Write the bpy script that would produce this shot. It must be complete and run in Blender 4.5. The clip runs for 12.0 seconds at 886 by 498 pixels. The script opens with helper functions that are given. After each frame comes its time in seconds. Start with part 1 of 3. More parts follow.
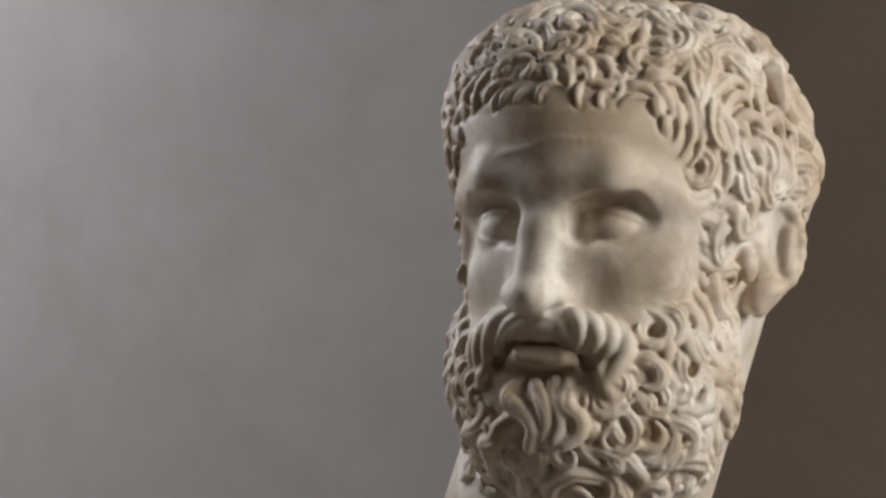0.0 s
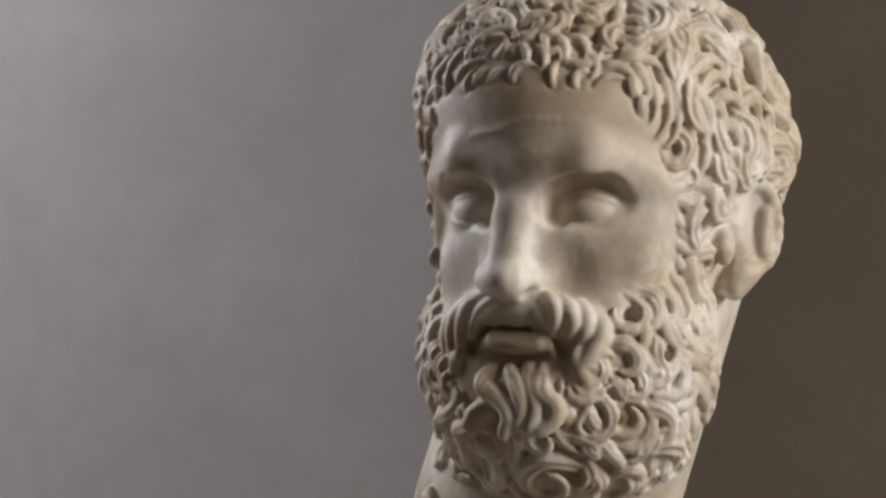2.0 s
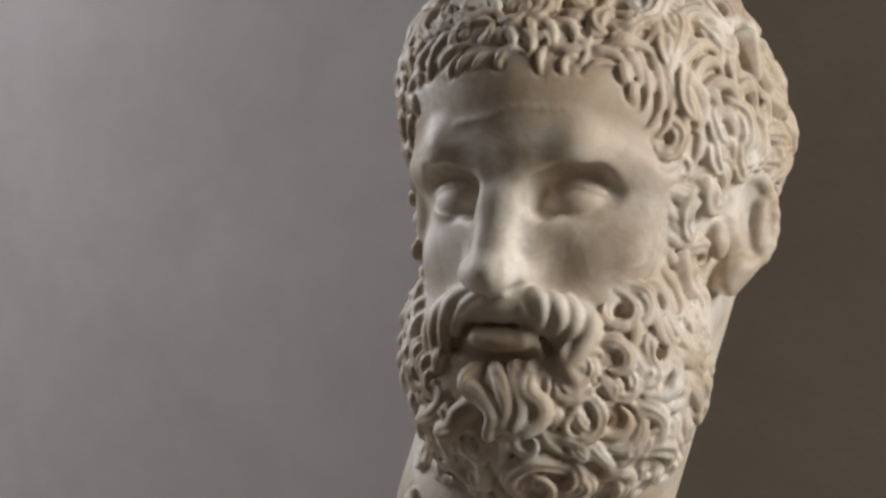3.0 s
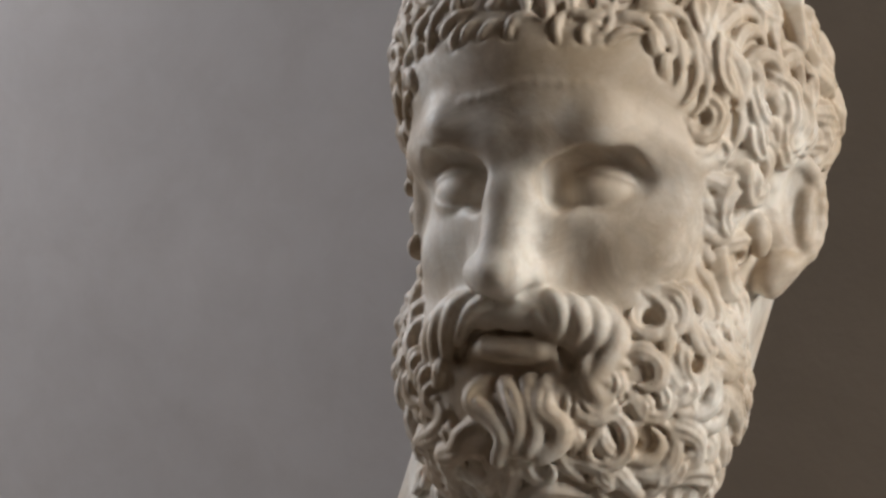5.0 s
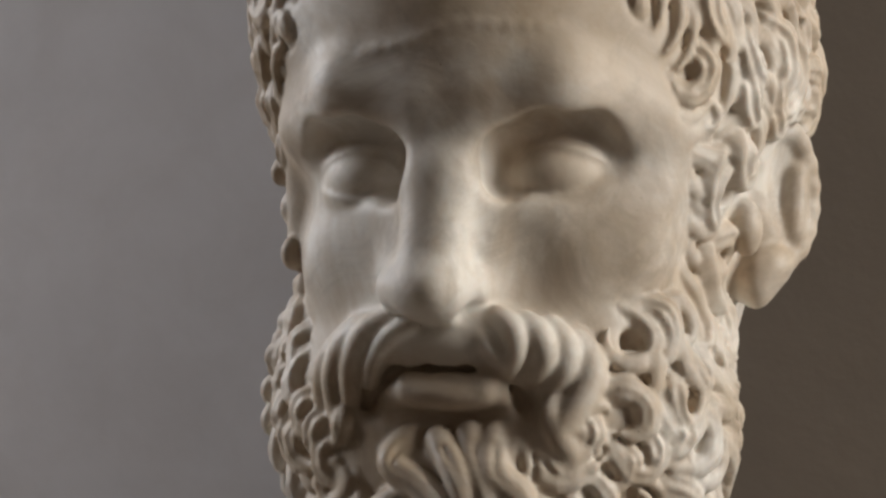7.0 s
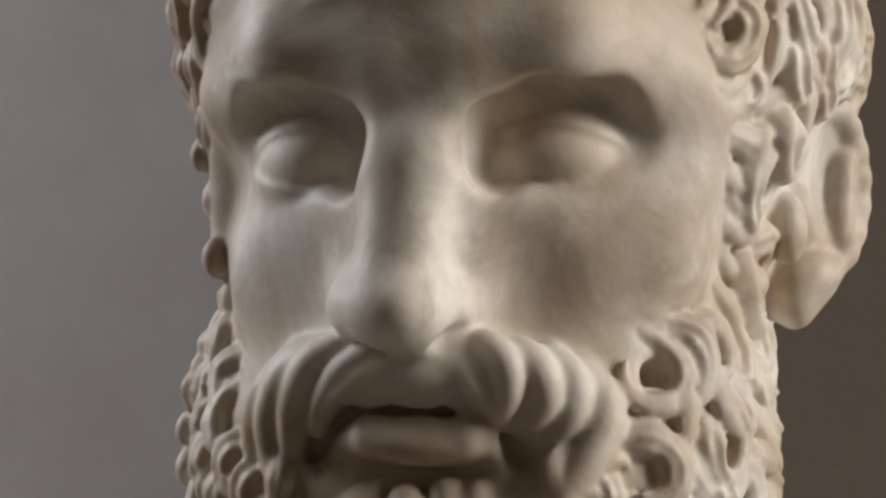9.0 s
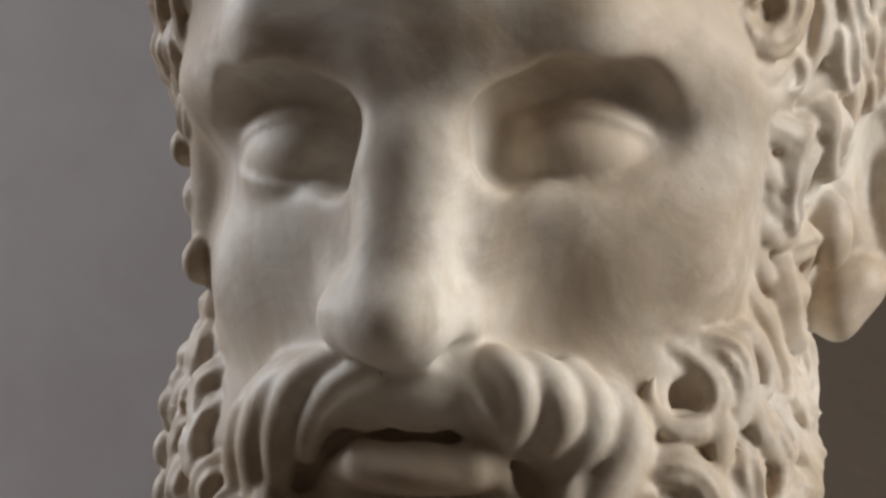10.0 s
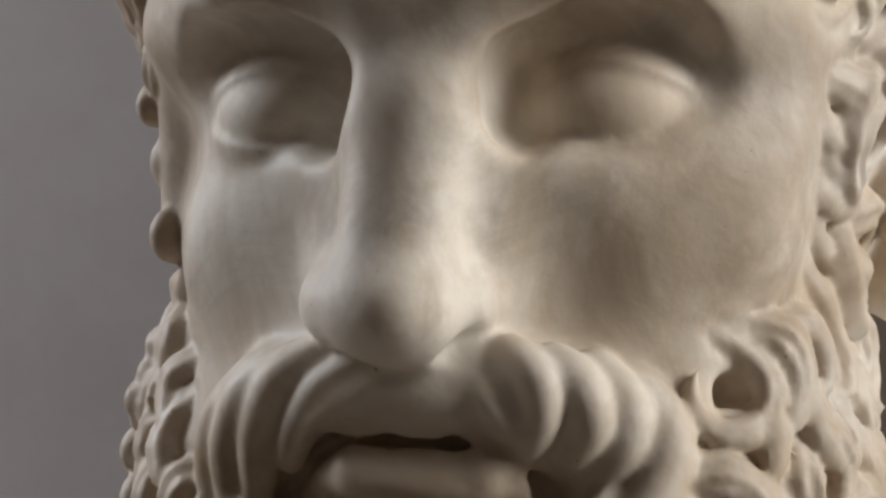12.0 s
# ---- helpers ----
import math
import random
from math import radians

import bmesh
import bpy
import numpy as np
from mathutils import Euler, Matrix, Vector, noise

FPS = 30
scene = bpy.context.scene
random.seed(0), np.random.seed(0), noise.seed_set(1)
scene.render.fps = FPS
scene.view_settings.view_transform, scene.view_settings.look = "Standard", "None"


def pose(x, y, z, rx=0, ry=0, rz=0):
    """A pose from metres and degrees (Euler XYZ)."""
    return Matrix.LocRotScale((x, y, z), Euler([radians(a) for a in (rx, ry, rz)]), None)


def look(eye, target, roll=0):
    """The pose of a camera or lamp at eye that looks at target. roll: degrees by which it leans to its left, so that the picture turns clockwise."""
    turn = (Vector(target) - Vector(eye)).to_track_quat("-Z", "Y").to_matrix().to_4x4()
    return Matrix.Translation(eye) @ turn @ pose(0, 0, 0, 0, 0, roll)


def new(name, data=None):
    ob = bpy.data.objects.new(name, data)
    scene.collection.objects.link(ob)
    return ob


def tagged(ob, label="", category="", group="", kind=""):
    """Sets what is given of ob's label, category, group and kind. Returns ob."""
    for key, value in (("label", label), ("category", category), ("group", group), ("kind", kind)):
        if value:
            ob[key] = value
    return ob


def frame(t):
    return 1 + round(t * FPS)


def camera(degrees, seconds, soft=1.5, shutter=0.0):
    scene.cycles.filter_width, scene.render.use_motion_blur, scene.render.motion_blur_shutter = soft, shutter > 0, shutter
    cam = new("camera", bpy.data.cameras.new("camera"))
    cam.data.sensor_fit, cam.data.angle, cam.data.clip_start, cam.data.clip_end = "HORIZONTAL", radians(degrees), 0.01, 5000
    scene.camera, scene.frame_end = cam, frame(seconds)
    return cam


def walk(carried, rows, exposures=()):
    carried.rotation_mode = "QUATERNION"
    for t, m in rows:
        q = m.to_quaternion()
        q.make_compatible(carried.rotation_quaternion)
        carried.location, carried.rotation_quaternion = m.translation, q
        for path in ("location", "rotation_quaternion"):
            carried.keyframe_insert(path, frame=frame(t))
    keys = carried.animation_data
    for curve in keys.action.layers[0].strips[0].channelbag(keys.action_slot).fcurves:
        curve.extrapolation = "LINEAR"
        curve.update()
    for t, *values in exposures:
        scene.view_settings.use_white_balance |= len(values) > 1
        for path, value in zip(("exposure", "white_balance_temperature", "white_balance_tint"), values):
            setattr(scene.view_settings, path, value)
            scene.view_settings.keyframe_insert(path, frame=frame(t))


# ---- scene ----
cam = camera(32, 12.0, soft=2.8)


def aim(t, x, y, z, yaw, pitch, roll):
    """A row of the walk: the eye, the turn to the left from +y, the tilt up and the lean, in degrees."""
    a, e = radians(yaw), radians(pitch)
    way = Vector((-math.sin(a) * math.cos(e), math.cos(a) * math.cos(e), math.sin(e)))
    return t, look((x, y, z), Vector((x, y, z)) + way, roll)


walk(cam, [
    aim(0, 0.3633, -0.9078, 1.5793, 27.9, -0.08, 0.52),
    aim(0.5, 0.3631, -0.9102, 1.5808, 27.79, -0.23, 0.44),
    aim(1, 0.3607, -0.9101, 1.5821, 27.63, -0.42, 0.54),
    aim(1.5, 0.3577, -0.9053, 1.5832, 27.18, -0.7, 0.52),
    aim(2, 0.3524, -0.8954, 1.5837, 26.63, -0.98, 0.33),
    aim(2.5, 0.3471, -0.8786, 1.5838, 26.44, -1.15, 0.44),
    aim(4.5, 0.3061, -0.7957, 1.5826, 26.21, -1.54, 0.38),
    aim(5, 0.2842, -0.7651, 1.5822, 25.76, -1.48, 0.44),
    aim(5.5, 0.2529, -0.7269, 1.5819, 23.84, -1.48, 0.35),
    aim(6, 0.2154, -0.6855, 1.5816, 22, -1.46, -0.19),
    aim(6.5, 0.1777, -0.6445, 1.5814, 18.36, -1.7, -0.7),
    aim(7, 0.1469, -0.6066, 1.5812, 16.22, -1.73, -0.78),
    aim(7.5, 0.1272, -0.5742, 1.5812, 14.65, -1.72, -0.74),
    aim(9.5, 0.0974, -0.4692, 1.5815, 13.52, -2.09, -0.35),
    aim(10, 0.0924, -0.4482, 1.5816, 13.89, -2.18, -0.14),
    aim(10.5, 0.0886, -0.4306, 1.5818, 13.82, -2.92, -0.37),
    aim(11, 0.0848, -0.4168, 1.582, 14.55, -3.27, -0.5),
    aim(11.5, 0.0825, -0.4056, 1.5821, 14.26, -3.31, -0.59),
    aim(12, 0.0804, -0.3958, 1.5823, 14.25, -3.66, -0.43),
])

# ---- light ----
world = bpy.data.worlds.new("world")
world.use_nodes = True
scene.world = world
sky = world.node_tree.nodes.new("ShaderNodeTexSky")
sky.sky_type, sky.sun_disc, sky.sun_elevation, sky.sun_rotation = "NISHITA", False, radians(35), radians(120)
back = world.node_tree.nodes["Background"]
back.inputs["Strength"].default_value = 0.1
world.node_tree.links.new(sky.outputs["Color"], back.inputs["Color"])
scene.view_settings.exposure = 0.0


def window_or_fill_light(name, eye, target, width, height, power, colour):
    data = bpy.data.lights.new(name, "AREA")
    data.shape, data.size, data.size_y, data.energy, data.color = "RECTANGLE", width, height, power, colour
    ob = new(name, data)
    ob.matrix_world = look(eye, target)
    return ob


window_or_fill_light("window_and_fill_daylight", (1.92, -0.1, 2.28), (0.0, -0.08, 1.65), 0.62, 1.35, 43, (1.0, 0.958, 0.91))
# Added fill from the left, no known window: brightens the grey wall.
window_or_fill_light("window_and_fill_daylight", (-3.56, 0.35, 3.1), (-0.7, 1.05, 1.6), 1.3, 1.9, 106, (0.95, 0.955, 1.0))


# ---- materials ----
def material(name):
    m = bpy.data.materials.new(name)
    m.use_nodes = True
    return m, m.node_tree.nodes, m.node_tree.links, m.node_tree.nodes["Principled BSDF"]


def noise_node(nodes, links, scale, detail=4.0, rough=0.55, warp=0.0):
    co = nodes.new("ShaderNodeTexCoord")
    n = nodes.new("ShaderNodeTexNoise")
    n.inputs["Scale"].default_value, n.inputs["Detail"].default_value = scale, detail
    n.inputs["Roughness"].default_value, n.inputs["Distortion"].default_value = rough, warp
    links.new(co.outputs["Object"], n.inputs["Vector"])
    return n


def ramp(nodes, links, source, stops):
    r = nodes.new("ShaderNodeValToRGB")
    while len(r.color_ramp.elements) < len(stops):
        r.color_ramp.elements.new(0.5)
    for e, (p, c) in zip(r.color_ramp.elements, stops):
        e.position, e.color = p, (*c, 1)
    links.new(source, r.inputs["Fac"])
    return r


def mixed(nodes, links, a, b, fac, mode="MIX"):
    m = nodes.new("ShaderNodeMix")
    m.data_type, m.blend_type = "RGBA", mode
    for key, v in (("Factor", fac), ("A", a), ("B", b)):
        socket = [s for s in m.inputs if s.name == key and (s.type == "VALUE" if key == "Factor" else s.type == "RGBA")][0]
        if isinstance(v, (int, float)):
            socket.default_value = v
        elif isinstance(v, tuple):
            socket.default_value = (*v, 1)
        else:
            links.new(v, socket)
    return [o for o in m.outputs if o.type == "RGBA"][0]


def bump(nodes, links, bsdf, source, strength, distance, under=None):
    b = nodes.new("ShaderNodeBump")
    b.inputs["Strength"].default_value, b.inputs["Distance"].default_value = strength, distance
    links.new(source, b.inputs["Height"])
    if under:
        links.new(under.outputs["Normal"], b.inputs["Normal"])
    links.new(b.outputs["Normal"], bsdf.inputs["Normal"])
    return b


def marble_material():
    m, n, l, p = material("aged_marble")
    broad = noise_node(n, l, 14, 5, 0.6, 0.6)
    base = ramp(n, l, broad.outputs["Fac"], [(0.34, (0.45, 0.355, 0.25)), (0.48, (0.585, 0.495, 0.39)), (0.62, (0.75, 0.70, 0.62))])
    stain = noise_node(n, l, 46, 6, 0.65, 0.4)
    mask = ramp(n, l, stain.outputs["Fac"], [(0.52, (0, 0, 0)), (0.74, (1, 1, 1))])
    warm = n.new("ShaderNodeMath")
    warm.operation = "MULTIPLY"
    warm.inputs[1].default_value = 0.55
    l.new(mask.outputs["Color"], warm.inputs[0])
    tint = mixed(n, l, base.outputs["Color"], (0.50, 0.40, 0.28), warm.outputs[0])
    grey = noise_node(n, l, 26, 5, 0.62, 1.0)
    veil = ramp(n, l, grey.outputs["Fac"], [(0.45, (1, 1, 1)), (0.60, (0.80, 0.79, 0.785)), (0.7, (1, 1, 1))])
    tint = mixed(n, l, tint, veil.outputs["Color"], 1.0, "MULTIPLY")
    pits = noise_node(n, l, 520, 2, 0.5)
    speck = ramp(n, l, pits.outputs["Fac"], [(0.20, (0.45, 0.36, 0.27)), (0.25, (1, 1, 1))])
    tint = mixed(n, l, tint, speck.outputs["Color"], 0.8, "MULTIPLY")
    l.new(tint, p.inputs["Base Color"])
    rough = ramp(n, l, stain.outputs["Fac"], [(0.3, (0.42,) * 3), (0.7, (0.62,) * 3)])
    l.new(rough.outputs["Color"], p.inputs["Roughness"])
    p.inputs["Specular IOR Level"].default_value = 0.35
    p.inputs["Subsurface Weight"].default_value = 0.12
    p.inputs["Subsurface Radius"].default_value = (0.006, 0.004, 0.003)
    p.inputs["Subsurface Scale"].default_value = 1.0
    low = noise_node(n, l, 120, 4, 0.6)
    b = bump(n, l, p, low.outputs["Fac"], 0.14, 0.0012)
    bump(n, l, p, pits.outputs["Fac"], 0.10, 0.0006, b)
    return m


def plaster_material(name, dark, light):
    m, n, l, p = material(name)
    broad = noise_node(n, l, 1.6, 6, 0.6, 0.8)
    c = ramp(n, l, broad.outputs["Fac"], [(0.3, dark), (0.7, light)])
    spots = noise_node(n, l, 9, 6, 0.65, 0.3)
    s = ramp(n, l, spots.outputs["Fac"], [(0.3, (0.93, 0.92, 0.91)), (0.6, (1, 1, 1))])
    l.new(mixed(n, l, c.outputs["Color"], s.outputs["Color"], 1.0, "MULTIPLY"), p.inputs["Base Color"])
    p.inputs["Roughness"].default_value = 0.9
    p.inputs["Specular IOR Level"].default_value = 0.2
    fine = noise_node(n, l, 60, 5, 0.6)
    bump(n, l, p, fine.outputs["Fac"], 0.12, 0.004)
    return m


def floor_material():
    m, n, l, p = material("pale_stone_floor")
    broad = noise_node(n, l, 3, 6, 0.6, 0.5)
    c = ramp(n, l, broad.outputs["Fac"], [(0.3, (0.20, 0.17, 0.14)), (0.7, (0.30, 0.26, 0.21))])
    l.new(c.outputs["Color"], p.inputs["Base Color"])
    p.inputs["Roughness"].default_value = 0.55
    bump(n, l, p, broad.outputs["Fac"], 0.1, 0.003)
    return m


MARBLE = marble_material()
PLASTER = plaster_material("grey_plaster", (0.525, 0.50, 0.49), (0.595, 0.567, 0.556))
# Browner and darker than PLASTER: shade on the walls put into the colour.
SHADED = plaster_material("brown_shade_plaster", (0.185, 0.156, 0.128), (0.245, 0.208, 0.172))
FLOOR = floor_material()


# ---- the room ----
def mesh_object(name, verts, faces, mat, parent=None, smooth=False):
    me = bpy.data.meshes.new(name)
    me.from_pydata([tuple(v) for v in verts], [], [tuple(f) for f in faces])
    me.materials.append(mat)
    me.validate()
    bm = bmesh.new()
    bm.from_mesh(me)
    bmesh.ops.recalc_face_normals(bm, faces=bm.faces)
    bm.to_mesh(me)
    bm.free()
    if smooth:
        me.polygons.foreach_set("use_smooth", [True] * len(me.polygons))
    ob = new(name, me)
    ob.parent = parent
    return ob


def slab(name, lo, hi, mat, parent=None):
    v = [(x, y, z) for x in (lo[0], hi[0]) for y in (lo[1], hi[1]) for z in (lo[2], hi[2])]
    f = [(0, 1, 3, 2), (4, 6, 7, 5), (0, 4, 5, 1), (2, 3, 7, 6), (0, 2, 6, 4), (1, 5, 7, 3)]
    return mesh_object(name, v, f, mat, parent)


ROOM_H = 4.8


def window_wall(name, x0, x1, opening, note):
    """A wall along y with a window opening through it, as four butted blocks."""
    y0, y1, z0, z1 = opening
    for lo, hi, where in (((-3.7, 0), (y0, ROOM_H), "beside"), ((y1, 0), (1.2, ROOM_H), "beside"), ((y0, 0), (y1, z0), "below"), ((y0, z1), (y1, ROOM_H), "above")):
        tagged(slab(name, (x0, lo[0], lo[1]), (x1, hi[0], hi[1]), SHADED), f"unseen dark brown plaster wall {where} the {note} window", "wall", kind="structure")


tagged(slab("wall_back", (-3.8, 1.2, 0), (2.15, 1.4, ROOM_H), PLASTER), "smooth grey plaster wall", "wall", kind="structure")
# Added return: its dark paint stands for shade right of the head.
tagged(slab("wall_shade_pier", (-0.12, 0.27, 0), (1.95, 0.42, ROOM_H), SHADED), "added plaster wall return behind the bust, brown in place of shade", "wall", kind="structure")
# Unseen walls and ceiling, coloured dark to hold down bounced light on the bust.
tagged(slab("wall_front", (-3.8, -3.9, 0), (2.15, -3.7, ROOM_H), SHADED), "unseen dark brown plaster wall", "wall", kind="structure")
window_wall("wall_right", 1.95, 2.15, (-0.42, 0.22, 1.6, 2.96), "high east")
# The west opening is made up to go with the left fill lamp.
window_wall("wall_left", -3.8, -3.6, (-0.3, 1.0, 2.1, 4.1), "added high west")
tagged(slab("floor", (-3.8, -3.9, -0.1), (2.15, 1.4, 0), FLOOR), "worn pale stone floor", "floor", kind="structure")
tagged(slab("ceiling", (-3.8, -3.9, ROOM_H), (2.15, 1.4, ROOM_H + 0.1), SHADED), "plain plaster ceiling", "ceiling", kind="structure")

# ---- the carved head: a signed distance field in millimetres, eye line near z = 0, face towards -y ----
VOX = 1.0
LO = np.array([-142.0, -152.0, -205.0])
N = [290, 300, 352]
AX = [(LO[i] + VOX * np.arange(N[i])).astype(np.float32) for i in range(3)]
GX, GY, GZ = AX[0][:, None, None], AX[1][None, :, None], AX[2][None, None, :]
CORE = np.array([0.0, 10.0, -20.0])


def egg(c, r, yaw=0.0, pitch=0.0, at=None):
    """Distance to an ellipsoid. yaw turns it about z, pitch about x, in degrees."""
    x, y, z = (GX, GY, GZ) if at is None else at
    x, y, z = x - np.float32(c[0]), y - np.float32(c[1]), z - np.float32(c[2])
    if yaw:
        a = radians(yaw)
        x, y = x * math.cos(a) + y * math.sin(a), y * math.cos(a) - x * math.sin(a)
    if pitch:
        a = radians(pitch)
        y, z = y * math.cos(a) + z * math.sin(a), z * math.cos(a) - y * math.sin(a)
    k = np.sqrt((x / r[0]) ** 2 + (y / r[1]) ** 2 + (z / r[2]) ** 2)
    g = np.sqrt((x / r[0] ** 2) ** 2 + (y / r[1] ** 2) ** 2 + (z / r[2] ** 2) ** 2)
    return k * (k - 1) / (g + 1e-6)


def rod(a, b, ra, rb, at=None):
    """Distance to a tapered rod with round ends."""
    x, y, z = (GX, GY, GZ) if at is None else at
    a, b = np.array(a, np.float32), np.array(b, np.float32)
    d = b - a
    s = np.clip(((x - a[0]) * d[0] + (y - a[1]) * d[1] + (z - a[2]) * d[2]) / float(d @ d), 0, 1)
    return np.sqrt((x - a[0] - s * d[0]) ** 2 + (y - a[1] - s * d[1]) ** 2 + (z - a[2] - s * d[2]) ** 2) - (ra + (rb - ra) * s)


def join(a, b, k):
    h = np.clip(0.5 + 0.5 * (b - a) / k, 0, 1)
    return b + (a - b) * h - k * h * (1 - h)


def carve(a, b, k):
    return -join(-a, b, k)


class Clay:
    """The field, changed inside small boxes only."""

    def __init__(self):
        self.f = None

    def box(self, lo, hi):
        i = [slice(max(0, int((lo[n] - LO[n]) / VOX)), min(N[n], int((hi[n] - LO[n]) / VOX) + 2)) for n in range(3)]
        at = (AX[0][i[0]][:, None, None], AX[1][i[1]][None, :, None], AX[2][i[2]][None, None, :])
        return tuple(i), at

    def put(self, shape, k, *args, dig=False, **kw):
        pts = np.array([args[0], args[1] if shape is rod else args[0]], float)
        reach = (max(args[2:4]) if shape is rod else max(args[1])) + 3 * k
        i, at = self.box(pts.min(0) - reach, pts.max(0) + reach)
        d = shape(*args, at=at, **kw)
        self.f[i] = carve(self.f[i], d, k) if dig else join(self.f[i], d, k)


clay = Clay()


def model_base():
    """Skull with its hair mass, face mask, beard mass and neck."""
    f = egg((1, 14, 34), (97, 116, 94))
    f = join(f, egg((22, 30, 38), (90, 104, 93)), 14)
    f = join(f, egg((-20, -4, 62), (78, 88, 71)), 14)
    f = join(f, egg((5, -2, -22), (81, 99, 104)), 20)
    f = join(f, egg((3, -26, -104), (86, 82, 86)), 16)
    f = join(f, egg((48, -46, -96), (36, 38, 56)), 12)
    f = join(f, egg((-44, -42, -96), (36, 38, 56)), 12)
    f = join(f, rod((12, 34, -40), (-42, 36, -210), 80, 84), 12)
    f = join(f, egg((56, 50, 26), (54, 60, 54)), 12)
    clay.f = f.astype(np.float32)


def both(shape, k, c, *args, **kw):
    """The same form on both halves of the face."""
    if shape is rod:
        b = args[0]
        clay.put(rod, k, c, b, *args[1:], **kw)
        clay.put(rod, k, (-c[0], c[1], c[2]), (-b[0], b[1], b[2]), *args[1:], **kw)
    else:
        clay.put(egg, k, c, *args, **kw)
        kw["yaw"] = -kw.get("yaw", 0)
        clay.put(egg, k, (-c[0], c[1], c[2]), *args, **kw)


def lids(c, r, yaw):
    """An eyeball with an upper and a lower lid, each a shell a little larger than the ball."""
    i, at = clay.box(np.array(c) - 30, np.array(c) + 30)
    f = join(clay.f[i], egg(c, r, yaw=yaw, at=at), 1.5)
    arch = ((at[0] - c[0]) / 20) ** 2
    over = np.maximum(egg(c, tuple(v + 1.6 for v in r), yaw=yaw, at=at), c[2] + 9.5 - 6.5 * arch - at[2])
    under = np.maximum(egg(c, tuple(v + 2.0 for v in r), yaw=yaw, at=at), at[2] - (c[2] - 7.0 + 4.5 * arch))
    f = join(f, over, 1.0)
    clay.f[i] = join(f, under, 1.0)


def strand(points, ra, rb, k, dig=False):
    """A tapered tube along a line of points."""
    n = len(points) - 1
    for j, (p, q) in enumerate(zip(points, points[1:])):
        clay.put(rod, k, p, q, ra + (rb - ra) * j / n, ra + (rb - ra) * (j + 1) / n, dig=dig)


def meet(start, way):
    """The first point of the stone along a way, in half millimetres."""
    p, d = np.array(start, float), np.array(way, float)
    while clay.f[tuple(np.rint((p - LO) / VOX).astype(int))] > 0:
        p = p + 0.5 * d
    return p


def model_brow():
    both(rod, 18, (12, -92, 14), (38, -87.5, 19), 7, 8.5)
    both(rod, 16, (38, -87.5, 19), (64, -64, 9), 8.5, 8)
    clay.put(rod, 8, (-70, -50, 14), (-69, -50, -34), 7, 8)
    clay.put(rod, 10, (70, -52, 16), (66, -58, -14), 7, 8)


def model_eyes():
    # the hollow under each brow, deepest beside the nose
    both(egg, 7, (37, -97, -5), (24, 18, 13.5), dig=True, yaw=20)
    arc = [(19, -92, -11), (20, -92, -1), (34, -92.5, 4.5), (48, -88, 2.5), (57, -82, -6)]
    for p, q in zip(arc, arc[1:]):
        both(rod, 7, p, q, 7, 5.5, dig=True)
    lids((33, -69, -10), (20, 20.5, 15.5), 20)
    lids((-33.5, -68, -10), (19.5, 20.5, 15.5), -20)


def model_nose():
    for side in (-1, 1):
        clay.put(rod, 8, (side * 6 - 1, -91, 15), (side * 4 - 1.5, -99.5, -10), 9, 8)
        clay.put(rod, 8, (side * 4 - 1.5, -99.5, -10), (side * 4 - 0.5, -111, -46), 8, 9.5)
    both(rod, 10, (9, -89, -6), (13, -92, -44), 7, 9)
    clay.put(egg, 8, (0, -110.5, -48.5), (16, 14.5, 9.5))
    both(egg, 5, (14.5, -104, -47.5), (8, 12, 9))
    both(egg, 1.5, (10.5, -107, -59), (4.5, 7, 4), dig=True)


def model_mouth():
    # the upper lip, the dark corners, the slit and the full lower lip
    clay.put(egg, 8, (0, -94.5, -67), (32, 12.5, 8.5))
    clay.put(egg, 6, (0, -110, -92), (29, 15, 12), dig=True)
    both(egg, 6, (28, -108, -87), (5, 13, 8), dig=True)
    slit = [(-31, -94, -90), (-26, -97, -82), (-17, -99, -77), (-5, -101, -75.5), (8, -101, -75.5), (19, -98, -79), (27, -96, -88)]
    strand(slit, 2.6, 2.6, 2, dig=True)
    clay.put(egg, 2, (0, -94.5, -84.5), (23, 13.5, 6.5))
    clay.put(rod, 4, (-13, -102, -82), (14, -102, -82), 3.6, 3.6)


def model_face():
    model_brow()
    model_nose()
    model_eyes()
    both(egg, 14, (40, -64, -40), (24, 17, 20))
    clay.put(egg, 18, (57, -62, -30), (12, 12, 14))
    clay.put(egg, 18, (29, -114.5, -46), (12, 20, 20), dig=True)
    model_mouth()
    # a small pit beside the nose
    y = meet((15, -130, -31), (0, 1, 0))[1]
    clay.put(egg, 0.3, (15, y - 0.3, -31), (1.25, 1.6, 1.25), dig=True)


